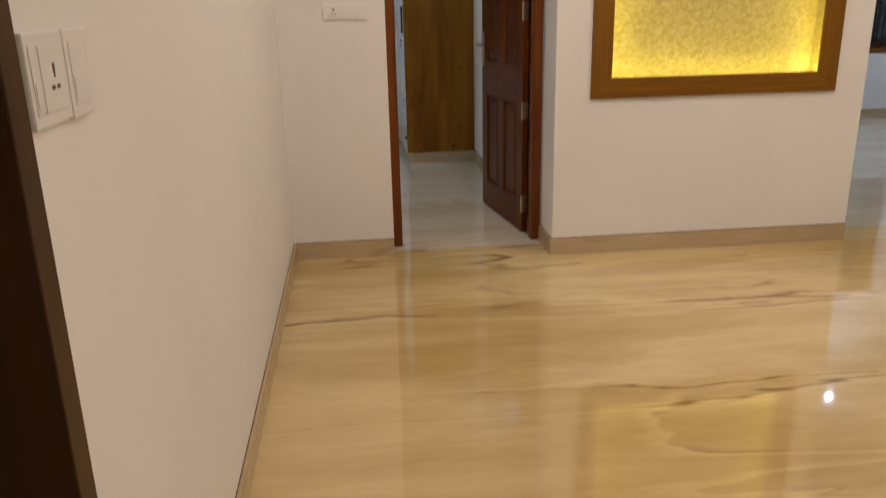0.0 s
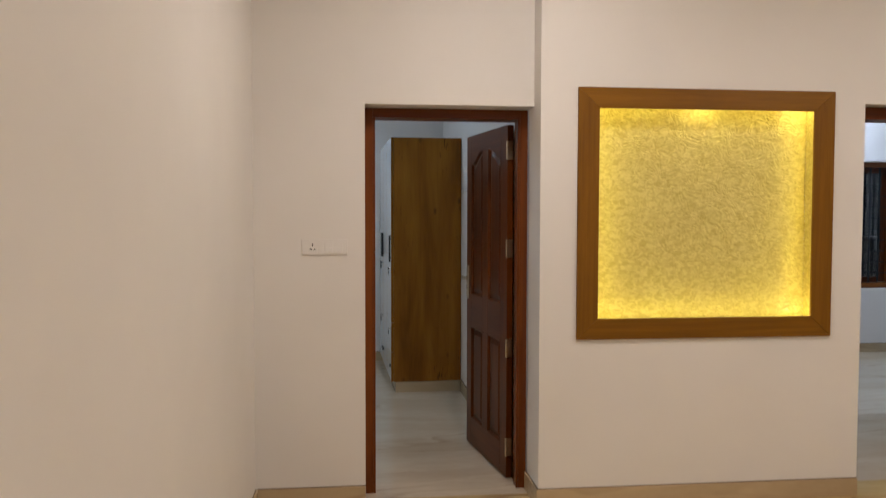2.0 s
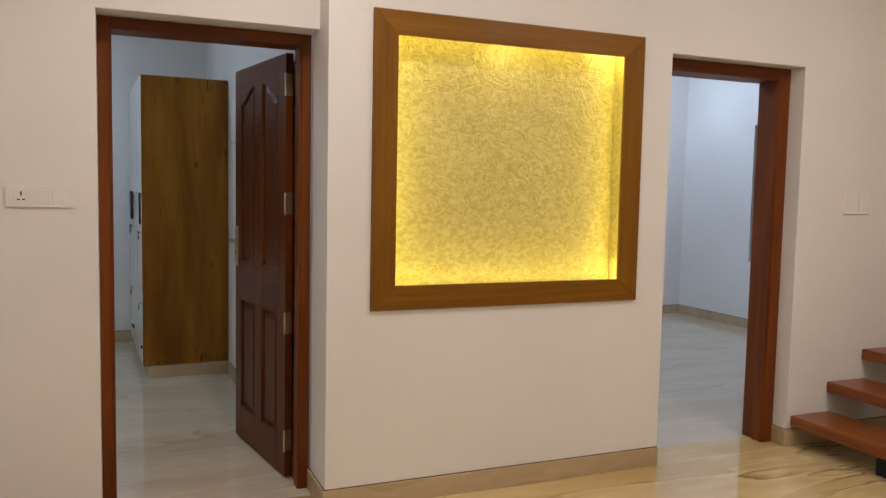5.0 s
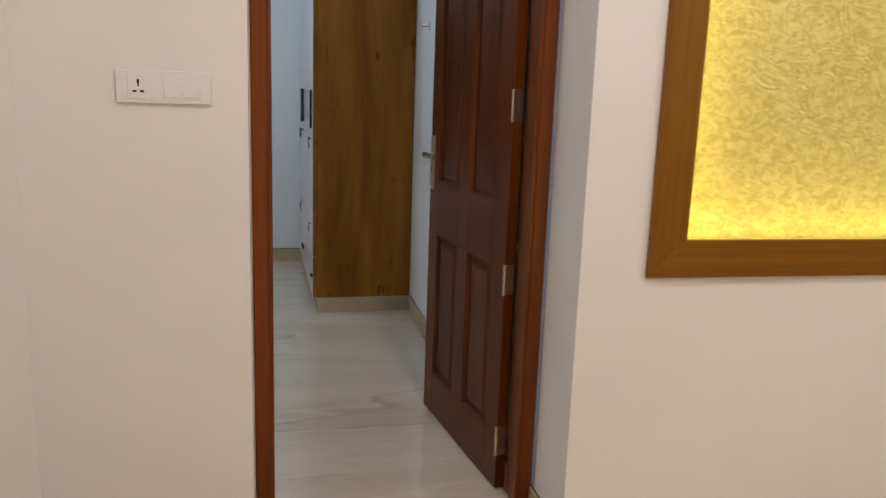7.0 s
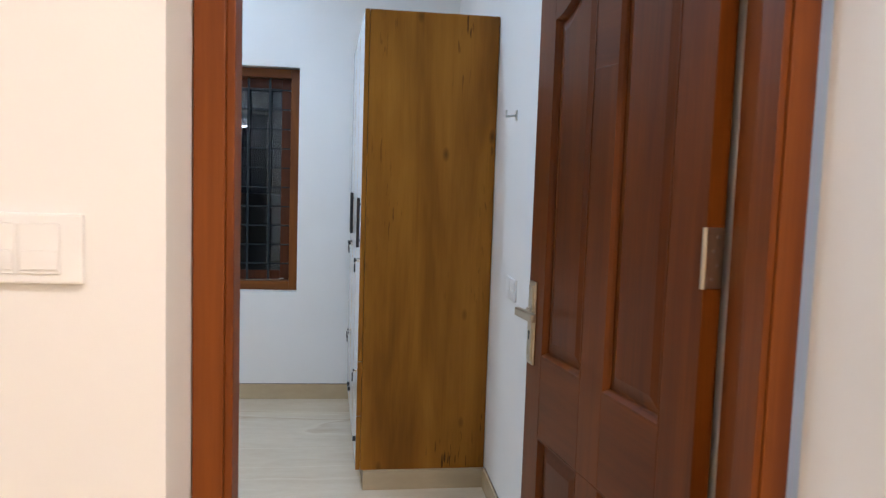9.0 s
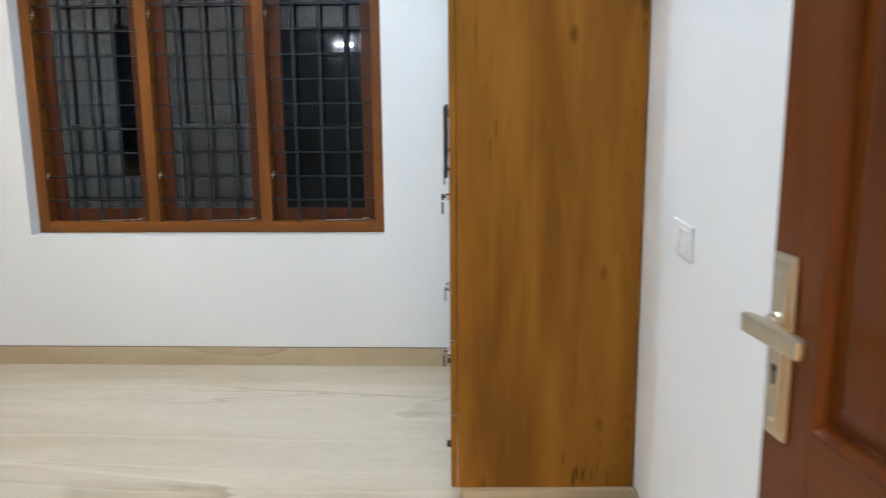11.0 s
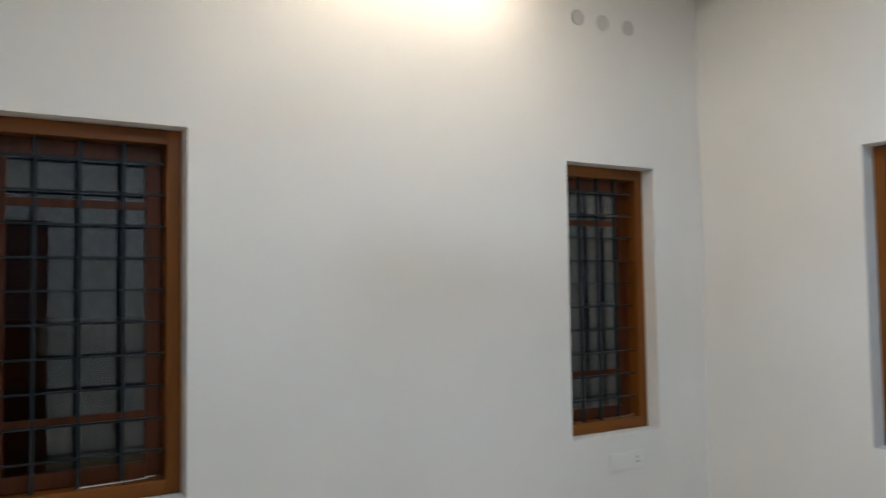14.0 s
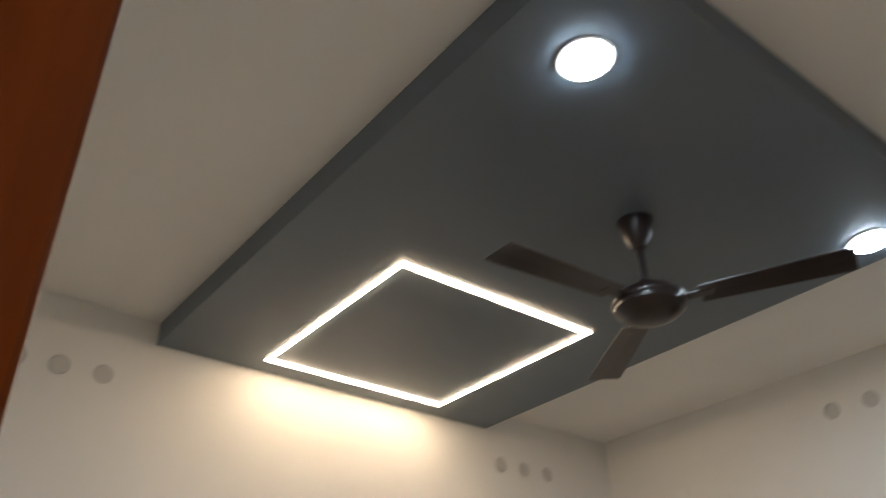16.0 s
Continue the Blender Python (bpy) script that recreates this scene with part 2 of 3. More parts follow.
GOLD = gold()

# ---- mesh helpers ----


def mesh_of(name, bm, material, smooth=False):
    bmesh.ops.recalc_face_normals(bm, faces=bm.faces)
    me = bpy.data.meshes.new(name)
    bm.to_mesh(me)
    bm.free()
    if material:
        me.materials.append(material)
    if smooth:
        for p in me.polygons:
            p.use_smooth = True
        me.set_sharp_from_angle(angle=radians(35))
    return me


def part(name, bm, material, parent, label="", smooth=False):
    ob = new(name, mesh_of(name, bm, material, smooth))
    ob.parent = parent
    return tagged(ob, label)


def thing(name, label, category, group="", at=(0, 0, 0), turn=0.0):
    ob = tagged(new(name), label, category, group)
    ob.matrix_basis = pose(*at, 0, 0, turn)
    return ob


def setting(name, bm, material, label="", category=""):
    ob = new(name, mesh_of(name, bm, material))
    return tagged(ob, label, category, kind="structure")


def box(bm, a, b, bevel=0.0):
    x0, x1 = sorted((a[0], b[0]))
    y0, y1 = sorted((a[1], b[1]))
    z0, z1 = sorted((a[2], b[2]))
    vs = [bm.verts.new(p) for p in ((x0, y0, z0), (x1, y0, z0), (x1, y1, z0), (x0, y1, z0), (x0, y0, z1), (x1, y0, z1), (x1, y1, z1), (x0, y1, z1))]
    fs = [bm.faces.new([vs[i] for i in q]) for q in ((0, 3, 2, 1), (4, 5, 6, 7), (0, 1, 5, 4), (1, 2, 6, 5), (2, 3, 7, 6), (3, 0, 4, 7))]
    if bevel:
        es = list({e for f in fs for e in f.edges})
        bmesh.ops.bevel(bm, geom=es, offset=bevel, segments=2, affect="EDGES", profile=0.6)
    return bm


def boxed(a, b, bevel=0.0):
    return box(bmesh.new(), a, b, bevel)


def cyl(bm, p, q, r0, r1=None, n=16):
    p, q = Vector(p), Vector(q)
    d = q - p
    r1 = r0 if r1 is None else r1
    m = Matrix.Translation((p + q) / 2) @ d.to_track_quat("Z", "Y").to_matrix().to_4x4()
    bmesh.ops.create_cone(bm, cap_ends=True, segments=n, radius1=r0, radius2=r1, depth=d.length, matrix=m)
    return bm


def lathe(bm, profile, n=32):
    """A closed turned shape about z from (radius, height) pairs."""
    rings = []
    for r, z in profile:
        rings.append([bm.verts.new((r * math.cos(2 * math.pi * k / n), r * math.sin(2 * math.pi * k / n), z)) for k in range(n)])
    for a, b in zip(rings, rings[1:]):
        for k in range(n):
            bm.faces.new((a[k], a[(k + 1) % n], b[(k + 1) % n], b[k]))
    bm.faces.new(rings[0])
    bm.faces.new(rings[-1])
    return bm


def slab(bm, us, zs, holes, w0, w1, axis):
    """A wall sheet: cells between the cuts us and zs, but for holes (u0, u1, z0, z1); thick from w0 to w1; axis 'x': runs along x."""
    us = sorted(set(us) | {h[0] for h in holes} | {h[1] for h in holes})
    zs = sorted(set(zs) | {h[2] for h in holes} | {h[3] for h in holes})
    place = (lambda u, w, z: (u, w, z)) if axis == "x" else (lambda u, w, z: (w, u, z))
    full = {}
    for i in range(len(us) - 1):
        for j in range(len(zs) - 1):
            cu, cz = (us[i] + us[i + 1]) / 2, (zs[j] + zs[j + 1]) / 2
            full[i, j] = not any(h[0] < cu < h[1] and h[2] < cz < h[3] for h in holes)
    verts = {}

    def v(i, w, j):
        key = (i, w, j)
        if key not in verts:
            verts[key] = bm.verts.new(place(us[i], (w0, w1)[w], zs[j]))
        return verts[key]

    for (i, j), on in full.items():
        if not on:
            continue
        bm.faces.new((v(i, 0, j), v(i + 1, 0, j), v(i + 1, 0, j + 1), v(i, 0, j + 1)))
        bm.faces.new((v(i, 1, j), v(i, 1, j + 1), v(i + 1, 1, j + 1), v(i + 1, 1, j)))
        if not full.get((i - 1, j)):
            bm.faces.new((v(i, 0, j), v(i, 0, j + 1), v(i, 1, j + 1), v(i, 1, j)))
        if not full.get((i + 1, j)):
            bm.faces.new((v(i + 1, 0, j), v(i + 1, 1, j), v(i + 1, 1, j + 1), v(i + 1, 0, j + 1)))
        if not full.get((i, j - 1)):
            bm.faces.new((v(i, 0, j), v(i, 1, j), v(i + 1, 1, j), v(i + 1, 0, j)))
        if not full.get((i, j + 1)):
            bm.faces.new((v(i, 0, j + 1), v(i + 1, 0, j + 1), v(i + 1, 1, j + 1), v(i, 1, j + 1)))
    return bm


def wall(name, u0, u1, w0, w1, axis, holes=(), label="smooth wall painted off-white"):
    return setting(name, slab(bmesh.new(), [u0, u1], [0.0, CEIL], list(holes), w0, w1, axis), WALL, label, "wall")


# ---- structure ----
setting("floor", boxed((-3.3, HY0 - 0.2, -0.12), (HX1 + 0.3, 0.06, 0.0)), FLOOR, "polished honey-beige marble hall floor with brown veins", "floor")
setting("floor_rooms", boxed((-3.3, 0.06, -0.12), (HX1 + 0.3, 4.9, 0.0)), PALEFLOOR, "polished pale cream marble floor with faint veins", "floor")
setting("ceiling", boxed((-3.3, HY0 - 0.2, CEIL), (HX1 + 0.3, 4.9, CEIL + 0.15)), CEILING, "flat white painted ceiling", "ceiling")

WIN1 = (-1.99, -0.155, 0.69, 2.097)      # bedroom window, wall ahead
WIN2 = (3.105, 3.715, 0.683, 2.087)        # narrow window, side wall
WIN3 = (0.506, 1.226, 0.683, 2.082)       # wider window, side wall
BATH = (-1.80, -0.80, 0.0, 2.1)        # open passage to a dark side room
SIDE = (-4.32, -3.36, 0.0, 2.1)        # hall side door

wall("wall_bedroom_door", BX0 - 0.2, DX1, 0.0, BY0, "x", [(DX0, DX1, 0.0, DTOP), BATH])
wall("wall_niche", DX1, HX1 + 0.2, NY, RY0, "x", [(1.165, 2.365, 0.97, 2.12), (EX0, EX1, 0.0, DTOP + 0.022)])
wall("wall_bedroom_right", BY0, 4.9, BX1, RX0, "y", [])
wall("wall_bedroom_window", BX0 - 0.25, BX1, BY1, BY1 + 0.23, "x", [WIN1])
wall("wall_bedroom_left", BY0, BY1, BX0 - 0.23, BX0, "y", [WIN2, WIN3])
wall("wall_hall_left", HY0, 0.0, HX0 - 0.2, HX0, "y", [SIDE])
wall("wall_hall_back", HX0 - 0.2, HX1 + 0.2, HY0 - 0.2, HY0, "x")
wall("wall_hall_right", HY0, NY, HX1, HX1 + 0.2, "y")
RW1 = (4.90, 5.96, 0.705, 2.118)
RW2 = (2.0, 3.0, 0.71, 2.14)
wall("wall_room_window", RX0, RX1 + 0.2, RY1, RY1 + 0.23, "x", [RW1])
wall("wall_room_right", RY0, RY1, RX1, RX1 + 0.23, "y", [RW2])
# the dark side room off the bedroom, and the dark room off the hall
for w in (wall("wall_side_room_back", -2.2, -0.79, -2.0, -1.85, "x", (), "side room wall coloured dark for its missing light"),
          wall("wall_side_room_left", -1.85, 0.0, -2.4, -2.2, "y", (), "side room wall coloured dark for its missing light")):
    # dark base colour stands in for the little light in this room
    w.data.materials[0] = UNLITWALL
wall("wall_dark_room", -4.8, -2.4, -2.2, -2.1, "y")
wall("wall_dark_room_end", -2.1, HX0 - 0.2, -4.9, -4.8, "x")
wall("wall_dark_room_front", -2.1, HX0 - 0.2, -2.5, -2.4, "x")


def skirting(name, u0, u1, w, side, axis):
    """A marble strip 9.5 cm high that stands 12 mm out from the wall face at w, on its side (+1 or -1)."""
    a, b = (u0, w, 0.0), (u1, w + side * 0.012, 0.095)
    if axis == "y":
        a, b = (w, u0, 0.0), (w + side * 0.012, u1, 0.095)
    sk = setting(name, boxed(a, b, 0.002), SKIRT, "low beige marble skirting board along the wall", "baseboard")
    lo, hi = (u0, w, 0.095), (u1, w + side * 0.003, 0.0985)
    if axis == "y":
        lo, hi = (w, u0, 0.095), (w + side * 0.003, u1, 0.0985)
    part("grout_line", boxed(lo, hi), GROUT, sk, "thin dark grout line")


skirting("baseboard_1", HX0 + 0.012, DX0 - 0.001, 0.0, -1, "x")
skirting("baseboard_2", -3.36, 0.0, HX0, 1, "y")
skirting("baseboard_3", DX1 - 0.012, EX0, NY, -1, "x")
skirting("baseboard_4", NY, 0.14, DX1, -1, "y")
skirting("baseboard_5", EX1, 6.38, NY, -1, "x")
skirting("baseboard_6", NY, -0.056, EX1, -1, "y")
skirting("baseboard_7", BX0 + 0.012, 0.26, BY1, -1, "x")
skirting("baseboard_8", BY0 + 0.012, BY1, BX0, 1, "y")
skirting("baseboard_9", BY0, 2.6, BX1, -1, "y")
skirting("baseboard_10", BX0, -1.80, BY0, 1, "x")
skirting("baseboard_11", RX0, RX1, RY1, -1, "x")
skirting("baseboard_12", RY0, RY1 - 0.012, RX1, -1, "y")
skirting("baseboard_13", HY0, -4.32, HX0, 1, "y")

# dropped ceiling panel
panel = setting("ceiling_panel", boxed((BX0 + 0.002, PY0, PZ), (PX1, PY1, CEIL - 0.002), 0.003), PANEL, "dark grey dropped ceiling panel", "ceiling")


def door_frame(name, x0, x1, top, y0, y1, label, face=0.045, head=0.05, left=0.045):
    t = thing(name, label, "door frame")
    tagged(t, kind="structure")
    part("jamb", boxed((x0 + 0.002, y0, 0.0), (x0 + left, y1, top - 0.002), 0.003), FRAME_Z, t)
    part("jamb", boxed((x1 - face, y0, 0.0), (x1 - 0.002, y1, top - 0.002), 0.003), FRAME_Z, t)
    part("head", boxed((x0 + left, y0, top - head - 0.002), (x1 - face, y1, top - 0.002), 0.003), FRAME_X, t)
    # the stop against which the leaf closes
    part("door_stop", boxed((x0 + left, y0 + 0.005, 0.0), (x0 + left + 0.012, y0 + 0.07, top - head - 0.002), 0.002), FRAME_Z, t)
    part("door_stop", boxed((x1 - face - 0.012, y0 + 0.005, 0.0), (x1 - face, y0 + 0.07, top - head - 0.002), 0.002), FRAME_Z, t)
    return t


door_frame("door_frame_1", DX0, DX1, DTOP, 0.145, BY0 + 0.027, "dark red-brown wooden door frame set into the white wall")
door_frame("door_frame_2", EX0, EX1, DTOP + 0.022, -0.055, 0.10, "dark red-brown wooden frame of an open doorway", 0.078, 0.066, 0.028)

# frame of the side door in the hall wall
side = tagged(thing("door_frame_3", "dark brown wooden door frame in the hall side wall", "door frame"), kind="structure")
part("jamb", boxed((HX0 - 0.10, -3.418, 0.0), (HX0 + 0.004, -3.362, 2.098), 0.003), DARKFRAME_Z, side)
part("jamb", boxed((HX0 - 0.10, -4.318, 0.0), (HX0 + 0.004, -4.262, 2.098), 0.003), DARKFRAME_Z, side)
part("head", boxed((HX0 - 0.10, -4.262, 2.042), (HX0 + 0.004, -3.418, 2.098), 0.003), DARKFRAME_Z, side)

# ---- the open panelled door ----
LW, LT, LH = 0.787, 0.036, 2.035


def arch(s):
    """Height of the curved panel head, s from 0 at the outer stile to 1 at the middle stile."""
    return 1.852 + 0.078 * (0.5 - 0.5 * math.cos(math.pi * min(1, max(0, s * 1.05))))


def prism(bm, outline, y0, y1):
    a = [bm.verts.new((x, y0, z)) for x, z in outline]
    b = [bm.verts.new((x, y1, z)) for x, z in outline]
    n = len(a)
    bm.faces.new(a)
    bm.faces.new(b[::-1])
    for k in range(n):
        bm.faces.new((a[k], b[k], b[(k + 1) % n], a[(k + 1) % n]))
    return bm


def raised(bm, outline, t):
    """A fielded panel: a thin tongue round the edge, a slope and a raised middle, on both faces; 2t thick at most."""
    cx = sum(p[0] for p in outline) / len(outline)
    cz = (min(p[1] for p in outline) + max(p[1] for p in outline)) / 2
    w = (max(p[0] for p in outline) - min(p[0] for p in outline)) / 2
    h = (max(p[1] for p in outline) - min(p[1] for p in outline)) / 2

    def ring(inset, y):
        return [bm.verts.new((cx + (x - cx) * (1 - inset / w), y, cz + (z - cz) * (1 - inset / h))) for x, z in outline]

    n = len(outline)
    rings = [ring(0.052, -t), ring(0.046, -t), ring(0.018, -0.3 * t), ring(0.0, -0.3 * t), ring(0.0, 0.3 * t), ring(0.018, 0.3 * t), ring(0.046, t), ring(0.052, t)]
    for a, b in zip(rings, rings[1:]):
        for k in range(n):
            bm.faces.new((a[k], a[(k + 1) % n], b[(k + 1) % n], b[k]))
    bm.faces.new(rings[0])
    bm.faces.new(rings[-1])
    return bm


def moulding(bm, outline, y0, y1):
    """A small quarter bead that lines a panel opening."""
    cx = sum(p[0] for p in outline) / len(outline)
    cz = (min(p[1] for p in outline) + max(p[1] for p in outline)) / 2
    w = (max(p[0] for p in outline) - min(p[0] for p in outline)) / 2
    h = (max(p[1] for p in outline) - min(p[1] for p in outline)) / 2

    def ring(inset, y):
        return [bm.verts.new((cx + (x - cx) * (1 - inset / w), y, cz + (z - cz) * (1 - inset / h))) for x, z in outline]

    n = len(outline)
    rings = [ring(0.0, y0), ring(0.004, y0), ring(0.010, y0 + 0.55 * (y1 - y0)), ring(0.013, y1), ring(0.0, y1)]
    for a, b in zip(rings, rings[1:] + rings[:1]):
        for k in range(n):
            bm.faces.new((a[k], a[(k + 1) % n], b[(k + 1) % n], b[k]))
    return bm


def panel_door(name, label, m):
    """Hinge edge at x = 0, leaf towards +x, front face towards -y."""
    t = thing(name, label, "door")
    t.matrix_basis = m
    st, mid, z0 = 0.115, 0.108, 0.008
    fs = 0.098
    pw = (LW - st - mid - fs) / 2
    xs = ((st, st + pw), (st + pw + mid, LW - fs))
    y0, y1 = -LT / 2, LT / 2
    part("stile", boxed((0, y0, z0), (st, y1, LH), 0.002), LEAF_Z, t)
    part("stile", boxed((LW - fs, y0, z0), (LW, y1, LH), 0.002), LEAF_Z, t)
    part("stile", boxed((xs[0][1], y0, 0.79), (xs[1][0], y1, 1.7), 0.002), LEAF_Z, t)
    part("stile", boxed((xs[0][1], y0, 0.185), (xs[1][0], y1, 0.79), 0.002), LEAF_Z, t)
    part("rail", boxed((st, y0, z0), (LW - fs, y1, 0.185), 0.002), LEAF_X, t)
    for x0, x1 in xs:
        part("rail", boxed((x0, y0, 0.79), (x1, y1, 1.003), 0.002), LEAF_X, t)
    # top rail with the two curved heads cut into it
    steps = 12
    low = []
    for k in range(steps + 1):
        s = k / steps
        low.append((st + s * (xs[0][1] - st), arch(s)))
    low += [(xs[0][1], 1.7), (xs[1][0], 1.7)]
    for k in range(steps + 1):
        s = 1 - k / steps
        low.append((xs[1][0] + (1 - s) * (LW - fs - xs[1][0]), arch(s)))
    outline = low + [(LW - fs, LH), (st, LH)]
    part("rail", prism(bmesh.new(), outline, y0, y1), LEAF_X, t)
    for n, (x0, x1) in enumerate(xs):
        head = [(x0 + (x1 - x0) * k / steps, arch(k / steps if n == 0 else 1 - k / steps)) for k in range(steps + 1)]
        up = [(x0, 1.003)] + [(x1, 1.003)] + head[::-1]
        lowp = [(x0, 0.185), (x1, 0.185), (x1, 0.79), (x0, 0.79)]
        for o in (up, lowp):
            part("panel", raised(bmesh.new(), o, 0.012), LEAF_Z, t)
            b = bmesh.new()
            moulding(b, o, y0 - 0.001, -0.003)
            moulding(b, o, y1 + 0.001, 0.003)
            part("bead", b, LEAF_Z, t)
    # lever handle on a long plate, both faces
    hx = LW - 0.034
    for s in (-1, 1):
        f = s * (LT / 2)
        hb = bmesh.new()
        box(hb, (hx - 0.022, f, 0.970), (hx + 0.022, f + s * 0.006, 1.190), 0.003)
        box(hb, (hx - 0.015, f + s * 0.005, 0.980), (hx + 0.015, f + s * 0.010, 1.180), 0.003)
        h = part("handle_plate", hb, BRASS, t, "pale satin brass handle plate")
        b = bmesh.new()
        cyl(b, (hx, f + s * 0.008, 1.108), (hx, f + s * 0.016, 1.108), 0.014, n=20)
        cyl(b, (hx, f + s * 0.012, 1.108), (hx, f + s * 0.042, 1.108), 0.009)
        box(b, (hx - 0.108, f + s * 0.034, 1.099), (hx + 0.011, f + s * 0.050, 1.122), 0.005)
        part("lever", b, BRASS, h)
        b = bmesh.new()
        cyl(b, (hx, f + s * 0.010, 1.055), (hx, f + s * 0.0112, 1.055), 0.005, n=14)
        box(b, (hx - 0.0025, f + s * 0.010, 1.036), (hx + 0.0025, f + s * 0.0112, 1.053))
        part("keyhole", b, BLACK, h)
        for z in (0.992, 1.168):
            part("screw", cyl(bmesh.new(), (hx, f + s * 0.009, z), (hx, f + s * 0.012, z), 0.004, n=10), STEEL, h)
    # hinges on the edge
    for z in (0.185, 0.76, 1.332, 1.89):
        h = part("hinge", boxed((-0.003, y0 + 0.003, z - 0.052), (0.0, y1 - 0.002, z + 0.052), 0.0008), BRASS, t, "pale brass butt hinge")
        part("knuckle", cyl(bmesh.new(), (-0.005, y1 + 0.004, z - 0.052), (-0.005, y1 + 0.004, z + 0.052), 0.006, n=12), BRASS, h)
        for dz in (-0.036, -0.012, 0.012, 0.036):
            part("screw", cyl(bmesh.new(), (-0.0028, 0.004 * (1 if dz in (-0.036, 0.012) else -1), z + dz), (-0.0042, 0.004 * (1 if dz in (-0.036, 0.012) else -1), z + dz), 0.0035, n=8), STEEL, h)
    return t


# leaf swings into the bedroom; its hall face looks towards -x
panel_door("door_1", "open dark brown panelled wooden door with arched panels", pose(0.802, 0.308, 0.0, 0, 0, 98.8))

# ---- the lit niche ----
niche = thing("wall_niche_frame", "square teak-framed wall niche with glowing gold panel", "wall niche")
NX0, NX1, NZ0, NZ1 = 1.060, 2.458, 0.878, 2.180
IX0, IX1, IZ0, IZ1 = 1.172, 2.343, 0.986, 2.075
for name, pts, m in (("rail", ((NX0, NZ1), (NX1, NZ1), (IX1, IZ1), (IX0, IZ1)), HONEY_X), ("rail", ((NX0, NZ0), (IX0, IZ0), (IX1, IZ0), (NX1, NZ0)), HONEY_X),
                     ("stile", ((NX0, NZ0), (NX0, NZ1), (IX0, IZ1), (IX0, IZ0)), HONEY_Z), ("stile", ((NX1, NZ0), (IX1, IZ0), (IX1, IZ1), (NX1, NZ1)), HONEY_Z)):
    b = prism(bmesh.new(), pts, NY - 0.016, NY - 0.001)
    bmesh.ops.bevel(b, geom=[e for e in b.edges], offset=0.002, segments=1, affect="EDGES")
    part(name, b, m, niche)
# gold relief at the back of the recess
NB = NY + 0.10
g = bmesh.new()
cols, rows = 430, 420
grid = []
for j in range(rows + 1):
    line = []
    for i in range(cols + 1):
        x, z = 1.166 + 1.198 * i / cols, 0.971 + 1.148 * j / rows
        p = Vector((x * 43 + 3.2 * noise.noise((x * 11, z * 11, 2.0)), 3.0 * noise.noise((x * 4, z * 4, 4.0)), z * 62 + 3.2 * noise.noise((x * 10, z * 10, 7.0))))
        h = 0.9 - 2.2 * abs(noise.noise(p)) + 0.3 * noise.noise(p * 1.9)
        h *= 0.5 + 0.9 * max(0.0, 0.5 + noise.noise((x * 3.5, z * 3.5, 11.0)))
        line.append(g.verts.new((x, NB - 0.0023 * max(-0.2, min(1.0, h)), z)))
    grid.append(line)
for j in range(rows):
    for i in range(cols):
        g.faces.new((grid[j][i], grid[j][i + 1], grid[j + 1][i + 1], grid[j + 1][i]))
back = part("relief_panel", g, GOLD, niche, "glowing gold rough-textured panel", True)
part("backing", boxed((1.166, NB + 0.004, 0.971), (2.364, NB + 0.02, 2.119)), PLASTIC_GREY, niche)
for a, b in (((1.176, 0.971), (2.354, 0.979)), ((1.176, 2.111), (2.354, 2.119)), ((1.166, 0.985), (1.172, 2.105)), ((2.358, 0.985), (2.364, 2.105))):
    part("light_strip", boxed((a[0], NY + 0.003, a[1]), (b[0], NY + 0.013, b[1])), LED, niche, "hidden amber light strip")

# bright ends and joints of the light strip, and the gold-painted sides of the recess
for a, b in (((1.72, 2.107), (1.78, 2.111)), ((2.27, 2.107), (2.35, 2.111)), ((2.31, 0.979), (2.35, 0.982))):
    part("light_strip", boxed((a[0], NY + 0.010, a[1]), (b[0], NY + 0.018, b[1])), LEDHOT, niche, "bright joint of the light strip")
for a, b in (((1.166, 0.9712), (2.364, 0.9735)), ((1.166, 2.1165), (2.364, 2.1188)), ((1.1652, 0.974), (1.1675, 2.116)), ((2.3625, 0.974), (2.3648, 2.116))):
    part("lining", boxed((a[0], NY + 0.020, a[1]), (b[0], NB - 0.004, b[1])), GOLD, niche)

# ---- windows ----


